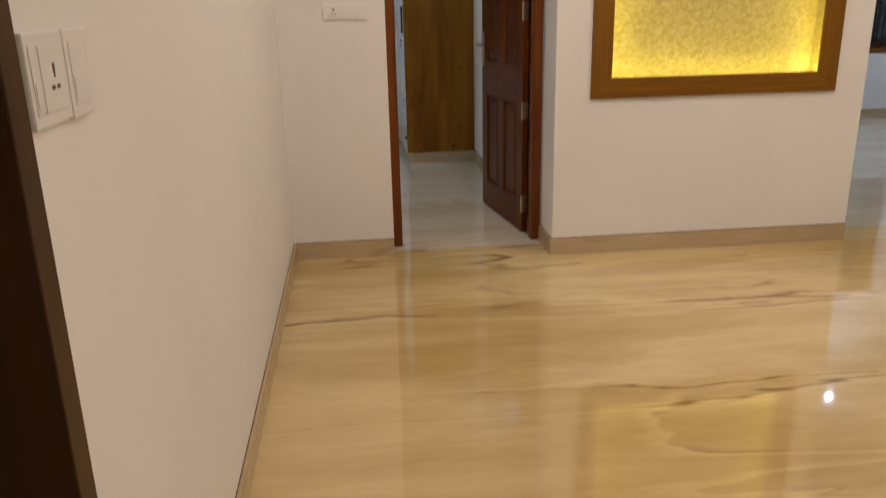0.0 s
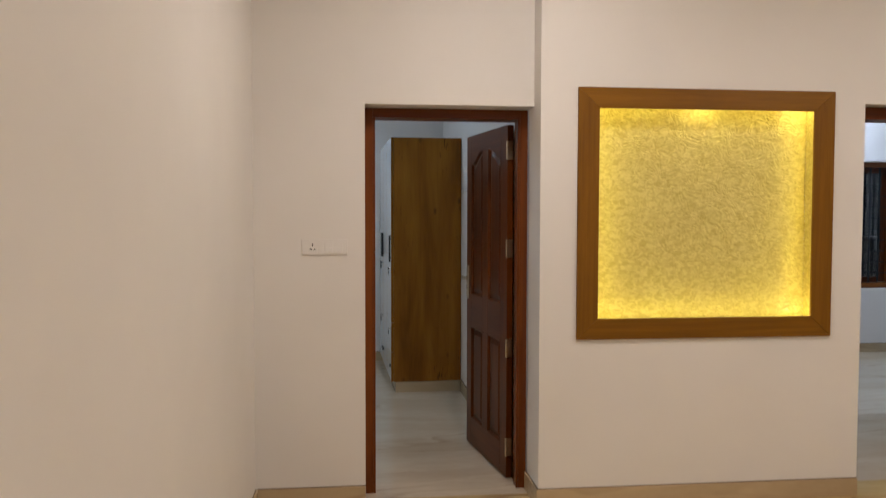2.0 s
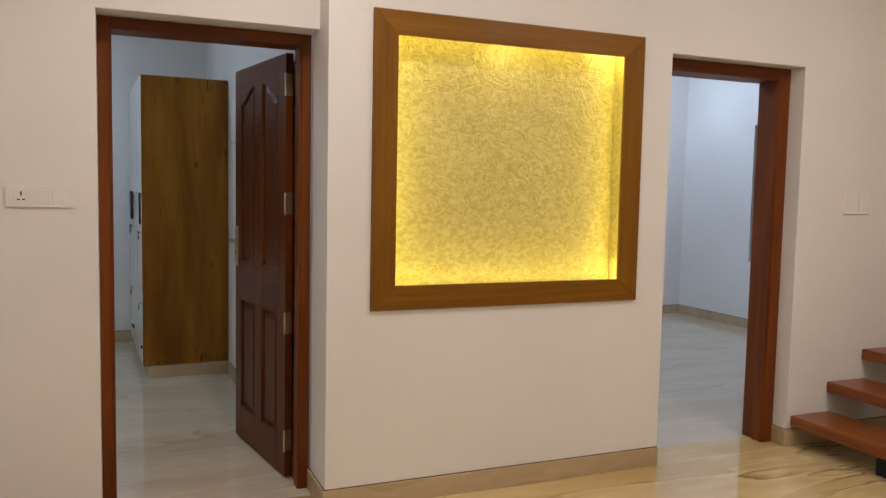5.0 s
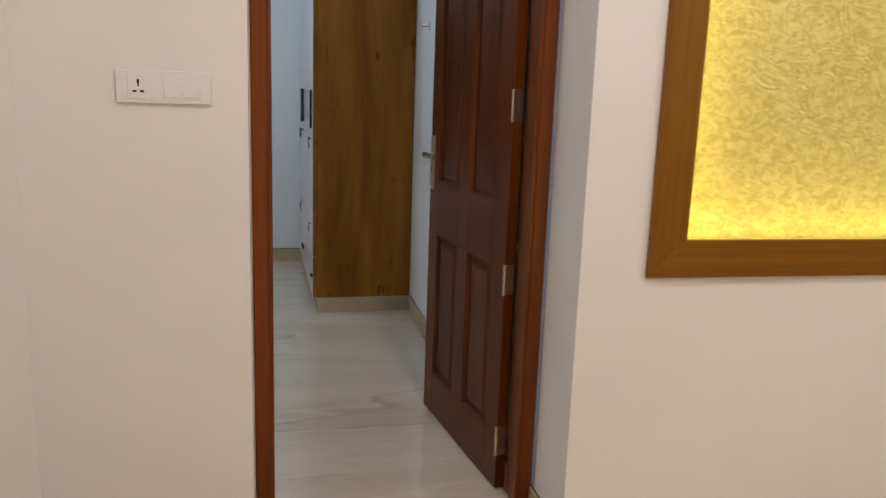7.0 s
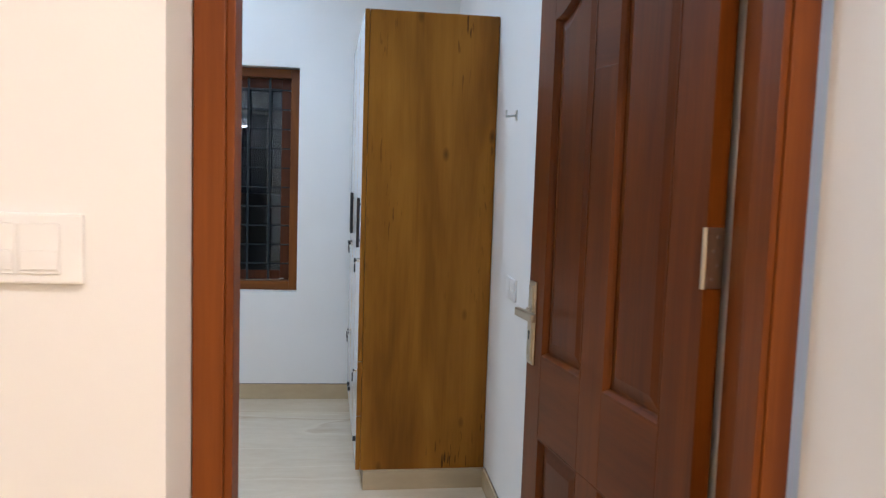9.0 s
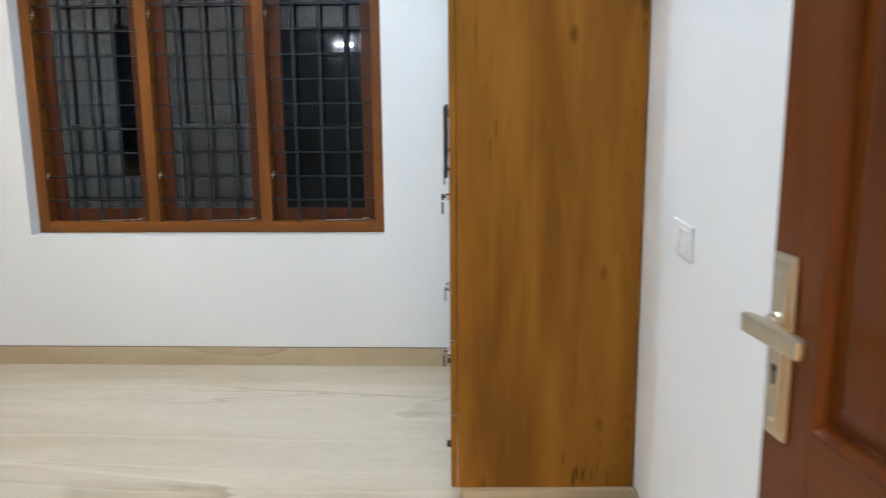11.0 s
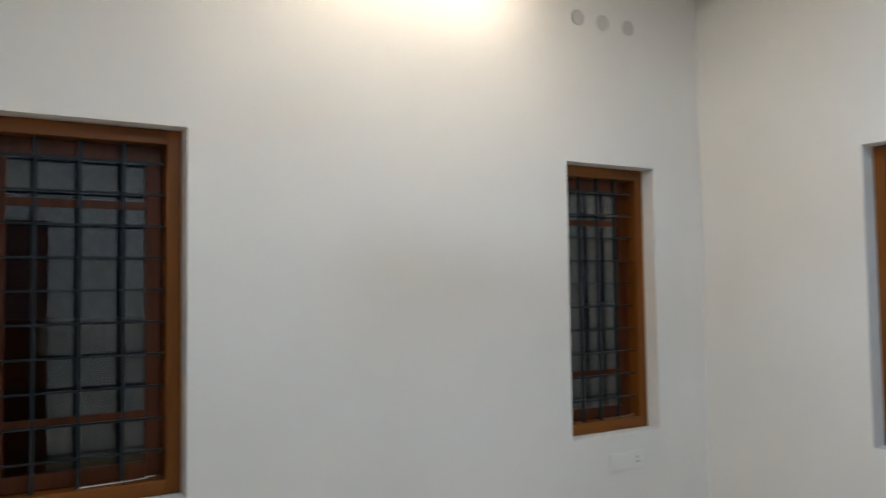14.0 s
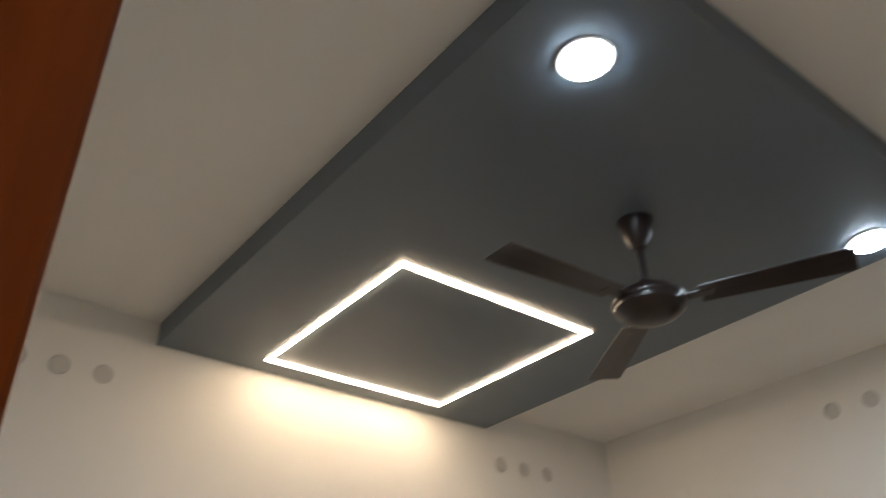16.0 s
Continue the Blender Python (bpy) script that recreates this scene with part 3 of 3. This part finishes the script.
def window(name, label, origin, axis_turn, width, height, panes, depth_in):
    """Local: x along the wall from 0 to width, y into the wall away from the room (0 = room face), z up from the sill."""
    t = tagged(thing(name, label, "window"), kind="structure")
    t.matrix_basis = pose(*origin, 0, 0, axis_turn)
    f, d0, d1 = 0.058, depth_in, depth_in + 0.085
    fr = part("window_frame", boxed((0.002, d0, 0.002), (f, d1, height - 0.002), 0.003), TEAK_Z, t)
    part("stile", boxed((width - f, d0, 0.002), (width - 0.002, d1, height - 0.002), 0.003), TEAK_Z, fr)
    part("rail", boxed((f, d0, 0.002), (width - f, d1, f), 0.003), TEAK_X, fr)
    part("rail", boxed((f, d0, height - f), (width - f, d1, height - 0.002), 0.003), TEAK_X, fr)
    pw = (width - 2 * f - (panes - 1) * f) / panes
    for k in range(1, panes):
        x = f + k * pw + (k - 1) * f
        part("mullion", boxed((x, d0 + 0.001, f), (x + f, d1, height - f), 0.003), TEAK_Z, fr)
    rows = max(3, round((height - 2 * f) / 0.126))
    bars = 3
    for k in range(panes):
        x0 = f + k * (pw + f)
        x1 = x0 + pw
        b = bmesh.new()
        gz = d0 + 0.038
        for r in range(rows):
            z = f + (height - 2 * f) * (r + 0.9) / (rows + 0.5)
            box(b, (x0, gz - 0.010, z - 0.004), (x1, gz + 0.004, z + 0.004))
        part("grille", b, IRON, t, "thin iron horizontal grille bars")
        for c in range(bars):
            x = x0 + pw * (c + 1) / (bars + 1)
            part("bar", boxed((x - 0.007, gz - 0.007, f - 0.004), (x + 0.007, gz + 0.007, height - f + 0.004), 0.0015), IRON, t)
        # glazed shutter behind the grille
        s, e0, e1 = 0.062, d1 - 0.012, d1 + 0.022
        sh = part("sash", boxed((x0 + 0.003, e0, f + 0.003), (x0 + s, e1, height - f - 0.003), 0.002), SASH, t, "dark wooden glazed shutter")
        part("stile", boxed((x1 - s, e0, f + 0.003), (x1 - 0.003, e1, height - f - 0.003), 0.002), SASH, sh)
        part("rail", boxed((x0 + s, e0, f + 0.003), (x1 - s, e1, f + s), 0.002), SASH, sh)
        part("rail", boxed((x0 + s, e0, height - f - s), (x1 - s, e1, height - f - 0.003), 0.002), SASH, sh)
        pane = part("pane", boxed((x0 + s - 0.004, e0 + 0.012, f + s - 0.004), (x1 - s + 0.004, e0 + 0.017, height - f - s + 0.004)), GLASS, sh)
        pane.visible_shadow = False
        for q in ((0.215, 0.79) if panes == 1 else ()):
            part("rail", boxed((x0 + s, e0 + 0.002, height * q - 0.016), (x1 - s, e0 + 0.011, height * q + 0.016), 0.002), SASH, sh)
        # stay rod lying on the bottom rail and a hook at the mullion
        b = bmesh.new()
        cyl(b, (x0 + 0.5 * pw, d0 + 0.018, f + 0.006), (x0 + 0.9 * pw, d0 + 0.022, f + 0.010), 0.0015, n=8)
        cyl(b, (x0 + 0.88 * pw, d0 + 0.016, f + 0.016), (x0 + 0.94 * pw, d0 + 0.02, f + 0.016), 0.0022, n=8)
        part("stay", b, STEEL, t, "small steel window stay")
        b = bmesh.new()
        for z in (0.30, height - 0.30):
            cyl(b, (x0 + 0.006, d0 + 0.012, z - 0.02), (x0 + 0.014, d0 + 0.012, z + 0.02), 0.0028, n=8)
            cyl(b, (x0, d0 + 0.012, z), (x0 + 0.02, d0 + 0.012, z), 0.003, n=8)
        part("hook", b, STEEL, t)
    return t


REC = 0.085
window("window_1", "three-pane teak window with black iron grille at night", (WIN1[0], BY1, WIN1[2]), 0, WIN1[1] - WIN1[0], WIN1[3] - WIN1[2], 3, REC)
window("window_2", "narrow teak window with black iron grille at night", (BX0, WIN2[0], WIN2[2]), 90, WIN2[1] - WIN2[0], WIN2[3] - WIN2[2], 1, REC)
window("window_3", "single teak window with iron grille and dark glass", (BX0, WIN3[0], WIN3[2]), 90, WIN3[1] - WIN3[0], WIN3[3] - WIN3[2], 1, REC)
window("window_4", "two-pane teak window with dark glass in the second room", (RW1[0], RY1, RW1[2]), 0, RW1[1] - RW1[0], RW1[3] - RW1[2], 2, REC)
window("window_5", "teak window in the second room's side wall", (RX1, RW2[1], RW2[2]), -90, RW2[1] - RW2[0], RW2[3] - RW2[2], 2, REC)

# night outside
ground = setting("ground", boxed((-60, -60, -0.5), (60, 60, -0.3)), plain("dark earth", (0.05, 0.045, 0.04), 0.9), "dark bare ground outside the house", "ground")

# ---- wardrobe ----
WX, WY0, WY1, WZ = 0.25, 2.608, 4.060, 2.178
ward = thing("wardrobe", "tall oak laminate wardrobe with pale doors against the wall", "wardrobe")
part("side_panel", boxed((WX, WY0, 0.088), (BX1 - 0.003, WY0 + 0.02, WZ), 0.001), OAK, ward)
part("side_panel", boxed((WX, WY1 - 0.02, 0.088), (BX1 - 0.003, WY1, WZ), 0.001), OAK, ward)
part("top_panel", boxed((WX, WY0 + 0.02, WZ - 0.02), (BX1 - 0.003, WY1 - 0.02, WZ - 0.001), 0.001), OAK, ward)
part("carcass", boxed((WX + 0.002, WY0 + 0.021, 0.09), (BX1 - 0.005, WY1 - 0.021, WZ - 0.021)), OAK, ward)
# the back of the wardrobe stands slightly off the wall at its far end
ward.matrix_basis = Matrix.Translation((WX, WY0, 0)) @ Matrix.Rotation(radians(2.0), 4, 'Z') @ Matrix.Translation((-WX, -WY0, 0))
part("plinth", boxed((WX + 0.012, WY0 - 0.024, 0.0), (BX1 - 0.006, WY1 - 0.004, 0.088), 0.001), SKIRT, ward, "beige marble wardrobe plinth")
DW = (WY1 - WY0) / 3
for k in range(3):
    y0 = WY0 + k * DW + 0.0015
    y1 = y0 + DW - 0.003
    d = part("door", boxed((WX - 0.022, y0, 0.60), (WX - 0.002, y1, WZ), 0.0012), DOORWHITE, ward, "pale grey glossy wardrobe door")
    part("edge_band", boxed((WX - 0.0225, y0 - 0.0008, 0.60), (WX - 0.0018, y0 + 0.0012, WZ)), OAK, d)
    hy = y0 + 0.05 if k != 1 else y1 - 0.05
    b = bmesh.new()
    box(b, (WX - 0.040, hy - 0.010, 1.12), (WX - 0.026, hy + 0.010, 1.345), 0.002)
    for z in (1.15, 1.315):
        cyl(b, (WX - 0.03, hy, z), (WX - 0.02, hy, z), 0.005, n=10)
    part("handle", b, BLACK, d, "black bar handle")
    b = bmesh.new()
    cyl(b, (WX - 0.022, hy, 1.06), (WX - 0.034, hy, 1.06), 0.011, n=14)
    lk = part("lock", b, CHROME, d)
    b = bmesh.new()
    cyl(b, (WX - 0.034, hy, 1.06), (WX - 0.042, hy, 1.06), 0.004, n=8)
    box(b, (WX - 0.048, hy - 0.002, 1.05), (WX - 0.040, hy + 0.002, 1.07), 0.001)
    box(b, (WX - 0.047, hy - 0.009, 1.005), (WX - 0.041, hy + 0.009, 1.043), 0.002)
    part("key", b, BLACK, lk, "black-headed key hanging in the lock")
    for z0, z1 in ((0.345, 0.597), (0.09, 0.342)):
        w = part("drawer_front", boxed((WX - 0.022, y0, z0), (WX - 0.002, y1, z1), 0.0012), DOORWHITE, ward, "pale grey glossy drawer front")
        part("edge_band", boxed((WX - 0.0225, y0 - 0.0008, z0), (WX - 0.0018, y0 + 0.0012, z1)), OAK, w)
        if z0 > 0.3:
            lk = part("lock", cyl(bmesh.new(), (WX - 0.022, hy, z1 - 0.05), (WX - 0.034, hy, z1 - 0.05), 0.011, n=14), CHROME, w)
            b = bmesh.new()
            cyl(b, (WX - 0.034, hy, z1 - 0.05), (WX - 0.042, hy, z1 - 0.05), 0.004, n=8)
            box(b, (WX - 0.047, hy - 0.009, z1 - 0.10), (WX - 0.041, hy + 0.009, z1 - 0.062), 0.002)
            part("key", b, BLACK, lk, "black-headed key hanging in the lock")
        else:
            part("knob", cyl(bmesh.new(), (WX - 0.022, hy, z1 - 0.12), (WX - 0.036, hy, z1 - 0.12), 0.012, n=14), BLACK, w)

# ---- switches and sockets ----


def plate(name, label, m, w, h, mods, category="switch"):
    """Lies in the local xz plane, faces -y. mods: ('socket'|'switch'|'blank', x0, x1) across the plate."""
    t = thing(name, label, category)
    t.matrix_basis = m
    part("cover_plate", boxed((-w / 2, -0.009, -h / 2), (w / 2, -0.0005, h / 2), 0.003), PLASTIC, t)
    for kind, x0, x1 in mods:
        q = part(kind, boxed((x0, -0.0108, -h * 0.36), (x1, -0.009, h * 0.36), 0.0015), PLASTIC, t)
        if kind == "socket":
            cx = (x0 + x1) / 2
            b = bmesh.new()
            box(b, (cx - 0.003, -0.0116, 0.008), (cx + 0.003, -0.0108, 0.019))
            box(b, (cx - 0.0018, -0.0116, 0.001), (cx + 0.0018, -0.0108, 0.008))
            box(b, (cx - 0.014, -0.0116, -0.014), (cx - 0.004, -0.0108, -0.009))
            box(b, (cx + 0.004, -0.0116, -0.014), (cx + 0.014, -0.0108, -0.009))
            part("pin_hole", b, BLACK, q)
        elif kind == "switch":
            b = boxed((x0 + 0.002, -0.0125, -h * 0.30), (x1 - 0.002, -0.0108, -h * 0.02), 0.001)
            part("rocker", b, PLASTIC, q)
    return t


plate("switch_board", "white socket and switch plate on the wall", pose(-0.234, 0.0, 1.357, 0, 0, 0), 0.234, 0.082,
      [("socket", -0.088, -0.036), ("blank", -0.030, -0.004), ("switch", 0.0, 0.042), ("switch", 0.046, 0.092)])
plate("switch_board", "white switch and socket plate in the hall", pose(HX0, -3.292, 1.341, 0, 0, 90), 0.132, 0.118,
      [("switch", -0.058, -0.036), ("socket", -0.028, 0.056)])
plate("switch_board", "narrow white switch plate in the hall", pose(HX0, -3.173, 1.339, 0, 0, 90), 0.096, 0.122,
      [("switch", -0.036, 0.036)])
plate("switch_board", "white switch plate beside the wardrobe", pose(BX1, 2.137, 1.015, 0, 0, -90), 0.18, 0.086, [("switch", -0.076, -0.003), ("switch", 0.003, 0.076)])
plate("switch_board", "long white socket plate under the window", pose(BX0, 3.46, 0.545, 0, 0, 90), 0.235, 0.088,
      [("blank", -0.10, 0.0), ("socket", 0.045, 0.10)])
plate("switch_board", "white switch plate beside the stairs", pose(3.98, NY, 1.38, 0, 0, 0), 0.20, 0.125,
      [("blank", -0.085, 0.0), ("switch", 0.01, 0.08)])

# small steel hook on the bedroom wall
hook = thing("wall_hook", "small steel hook on the white wall", "hook")
b = bmesh.new()
box(b, (BX1 - 0.006, 2.165, 1.685), (BX1 - 0.0005, 2.185, 1.725), 0.001)
part("base", b, STEEL, hook)
b = bmesh.new()
cyl(b, (BX1 - 0.004, 2.175, 1.705), (BX1 - 0.045, 2.175, 1.70), 0.004, n=10)
cyl(b, (BX1 - 0.045, 2.175, 1.698), (BX1 - 0.045, 2.175, 1.725), 0.004, n=10)
part("peg", b, STEEL, hook)

# ---- round vent covers high on the walls ----


def disc(m):
    t = thing("vent_cover", "round grey vent hole cover high on the wall", "vent", "vent covers")
    t.matrix_basis = m
    b = bmesh.new()
    lathe(b, [(0.041, 0.0005), (0.041, 0.003), (0.036, 0.004), (0.034, 0.0025), (0.004, 0.0025)], 28)
    part("cover", b, DISC, t, "", True)
    return t


first = disc(pose(BX0, 0.70, 2.84, 0, 90, 0))
for y in (0.865, 1.035, 3.198, 3.371, 3.553):
    copy_thing(first, pose(BX0, y, 2.84, 0, 90, 0))
for x in (-1.48, -1.284, -1.09):
    copy_thing(first, pose(x, BY1, 2.895, 90, 0, 0))

# ---- lights on the ceiling panel ----
SX0, SX1, SY0, SY1, SW = -2.800, -1.744, 1.672, 2.668, 0.020
sq = thing("strip_light", "square warm white linear ceiling light", "ceiling light")
for a, b in (((SX0, SY0), (SX1, SY0 + SW)), ((SX0, SY1 - SW), (SX1, SY1)), ((SX0, SY0 + SW), (SX0 + SW, SY1 - SW)), ((SX1 - SW, SY0 + SW), (SX1, SY1 - SW))):
    part("diffuser", boxed((a[0], a[1], PZ - 0.006), (b[0], b[1], PZ - 0.0005)), STRIP, sq)


def downlight(x, y, z, lens, r=0.068, label="round cool white recessed downlight"):
    t = thing("downlight", label, "ceiling light", "downlights", (x, y, z))
    b = bmesh.new()
    lathe(b, [(r + 0.010, -0.0005), (r + 0.010, -0.004), (r, -0.006), (r, -0.0005)], 36)
    part("rim", b, PLASTIC, t)
    b = bmesh.new()
    lathe(b, [(r - 0.001, -0.0062), (r - 0.001, -0.0085), (0.01, -0.0092)], 36)
    part("lens", b, lens, t)
    return t


downlight(-0.648, 1.47, PZ, DOWN)
downlight(-0.648, 2.93, PZ, DOWN)
# hall lamps are out of view: kind, number and places assumed to light it
for x, y in ((0.72, -1.38), (3.2, -1.85), (1.6, -4.0), (3.6, -4.0)):
    downlight(x, y, CEIL, UNSEENHALL, 0.09, "unseen warm white hall downlight, kind and place assumed")
# unseen lamp, added here to brighten the second room
downlight(2.4, 1.5, CEIL, UNSEENROOM, 0.055)
downlight(5.09, 3.35, CEIL, SMALLDOWN, 0.034, "small cool white recessed downlight")

# lamp in the dark side room
lamp = thing("mirror_lamp", "small white wall lamp in the dark side room", "lamp")
part("diffuser", boxed((-1.47, -1.849, 2.035), (-1.27, -1.81, 2.068), 0.004), DIMLAMP, lamp)

# ---- ceiling fan ----
FX, FY = -1.07, 2.16
fan = thing("ceiling_fan", "dark brown three-blade ceiling fan at rest", "fan", "", (FX, FY, 0))
b = lathe(bmesh.new(), [(0.062, PZ - 0.001), (0.060, PZ - 0.02), (0.045, PZ - 0.07), (0.022, PZ - 0.105)], 28)
part("canopy", b, FAN, fan, "", True)
part("downrod", cyl(bmesh.new(), (0, 0, PZ - 0.10), (0, 0, PZ - 0.25), 0.0125), FAN, fan, "", True)
MZ = PZ - 0.315
b = lathe(bmesh.new(), [(0.02, MZ + 0.085), (0.035, MZ + 0.07), (0.045, MZ + 0.045), (0.10, MZ + 0.03), (0.115, MZ + 0.008), (0.112, MZ - 0.02), (0.09, MZ - 0.04), (0.05, MZ - 0.055), (0.01, MZ - 0.058)], 36)
part("motor", b, FAN, fan, "", True)
b = lathe(bmesh.new(), [(0.116, MZ + 0.012), (0.1185, MZ + 0.006), (0.1185, MZ), (0.116, MZ - 0.006)], 36)
part("trim_ring", b, FAN, fan, "", True)
for k in range(3):
    a = radians(26 + 120 * k)
    m = Matrix.Rotation(a, 4, "Z")
    b = box(bmesh.new(), (0.09, -0.02, MZ - 0.004), (0.20, 0.02, MZ + 0.002), 0.002)
    bmesh.ops.transform(b, matrix=m, verts=b.verts)
    arm = part("blade_arm", b, FAN, fan)
    b = bmesh.new()
    top, bot = [], []
    n = 14
    for i in range(n + 1):
        s = i / n
        r = 0.16 + 0.445 * s
        wd = 0.048 + 0.016 * s - (0.014 * max(0, (s - 0.985) / 0.07))
        for lst, dz in ((top, 0.0015), (bot, -0.0015)):
            lst.append((b.verts.new((r, -wd, MZ + dz + 0.003)), b.verts.new((r, 0, MZ + dz)), b.verts.new((r, wd, MZ + dz - 0.006))))
    for lst in (top, bot):
        for p, q in zip(lst, lst[1:]):
            for c in (0, 1):
                b.faces.new((p[c], q[c], q[c + 1], p[c + 1]))
    for p, q in zip(range(n), range(1, n + 1)):
        for c in (0, 2):
            b.faces.new((top[p][c], top[q][c], bot[q][c], bot[p][c]))
    for e in (0, n):
        for c in (0, 1):
            b.faces.new((top[e][c], top[e][c + 1], bot[e][c + 1], bot[e][c]))
    bmesh.ops.transform(b, matrix=m, verts=b.verts)
    part("blade", b, FAN, fan)

# ---- stairs beside the second doorway ----
for k in range(5):
    x = 3.56 + 0.268 * k
    t = thing("stair_tread", "varnished reddish wooden stair tread fixed to the wall", "stair tread", "stair treads")
    part("board", boxed((x, -1.25, 0.175 * (k + 1) - 0.062), (x + 0.30, NY - 0.002, 0.175 * (k + 1)), 0.006), TREAD, t)
part_support = thing("stair_beam", "sloping steel beam under the stair treads", "stair beam")
b = prism(bmesh.new(), [(3.62, 0.0), (3.85, 0.0), (4.93, 0.70), (4.93, 0.81), (4.70, 0.81), (3.62, 0.113)], -0.78, -0.66)
part("beam", b, IRON, part_support)


# blank cover of a ceiling-height wiring box
cover = thing("wiring_cover", "small off-white square wiring cover on the wall", "cover plate")
part("cover_plate", boxed((-2.465, BY1 - 0.007, 2.655), (-2.395, BY1 - 0.0005, 2.725), 0.004), PLASTIC, cover)
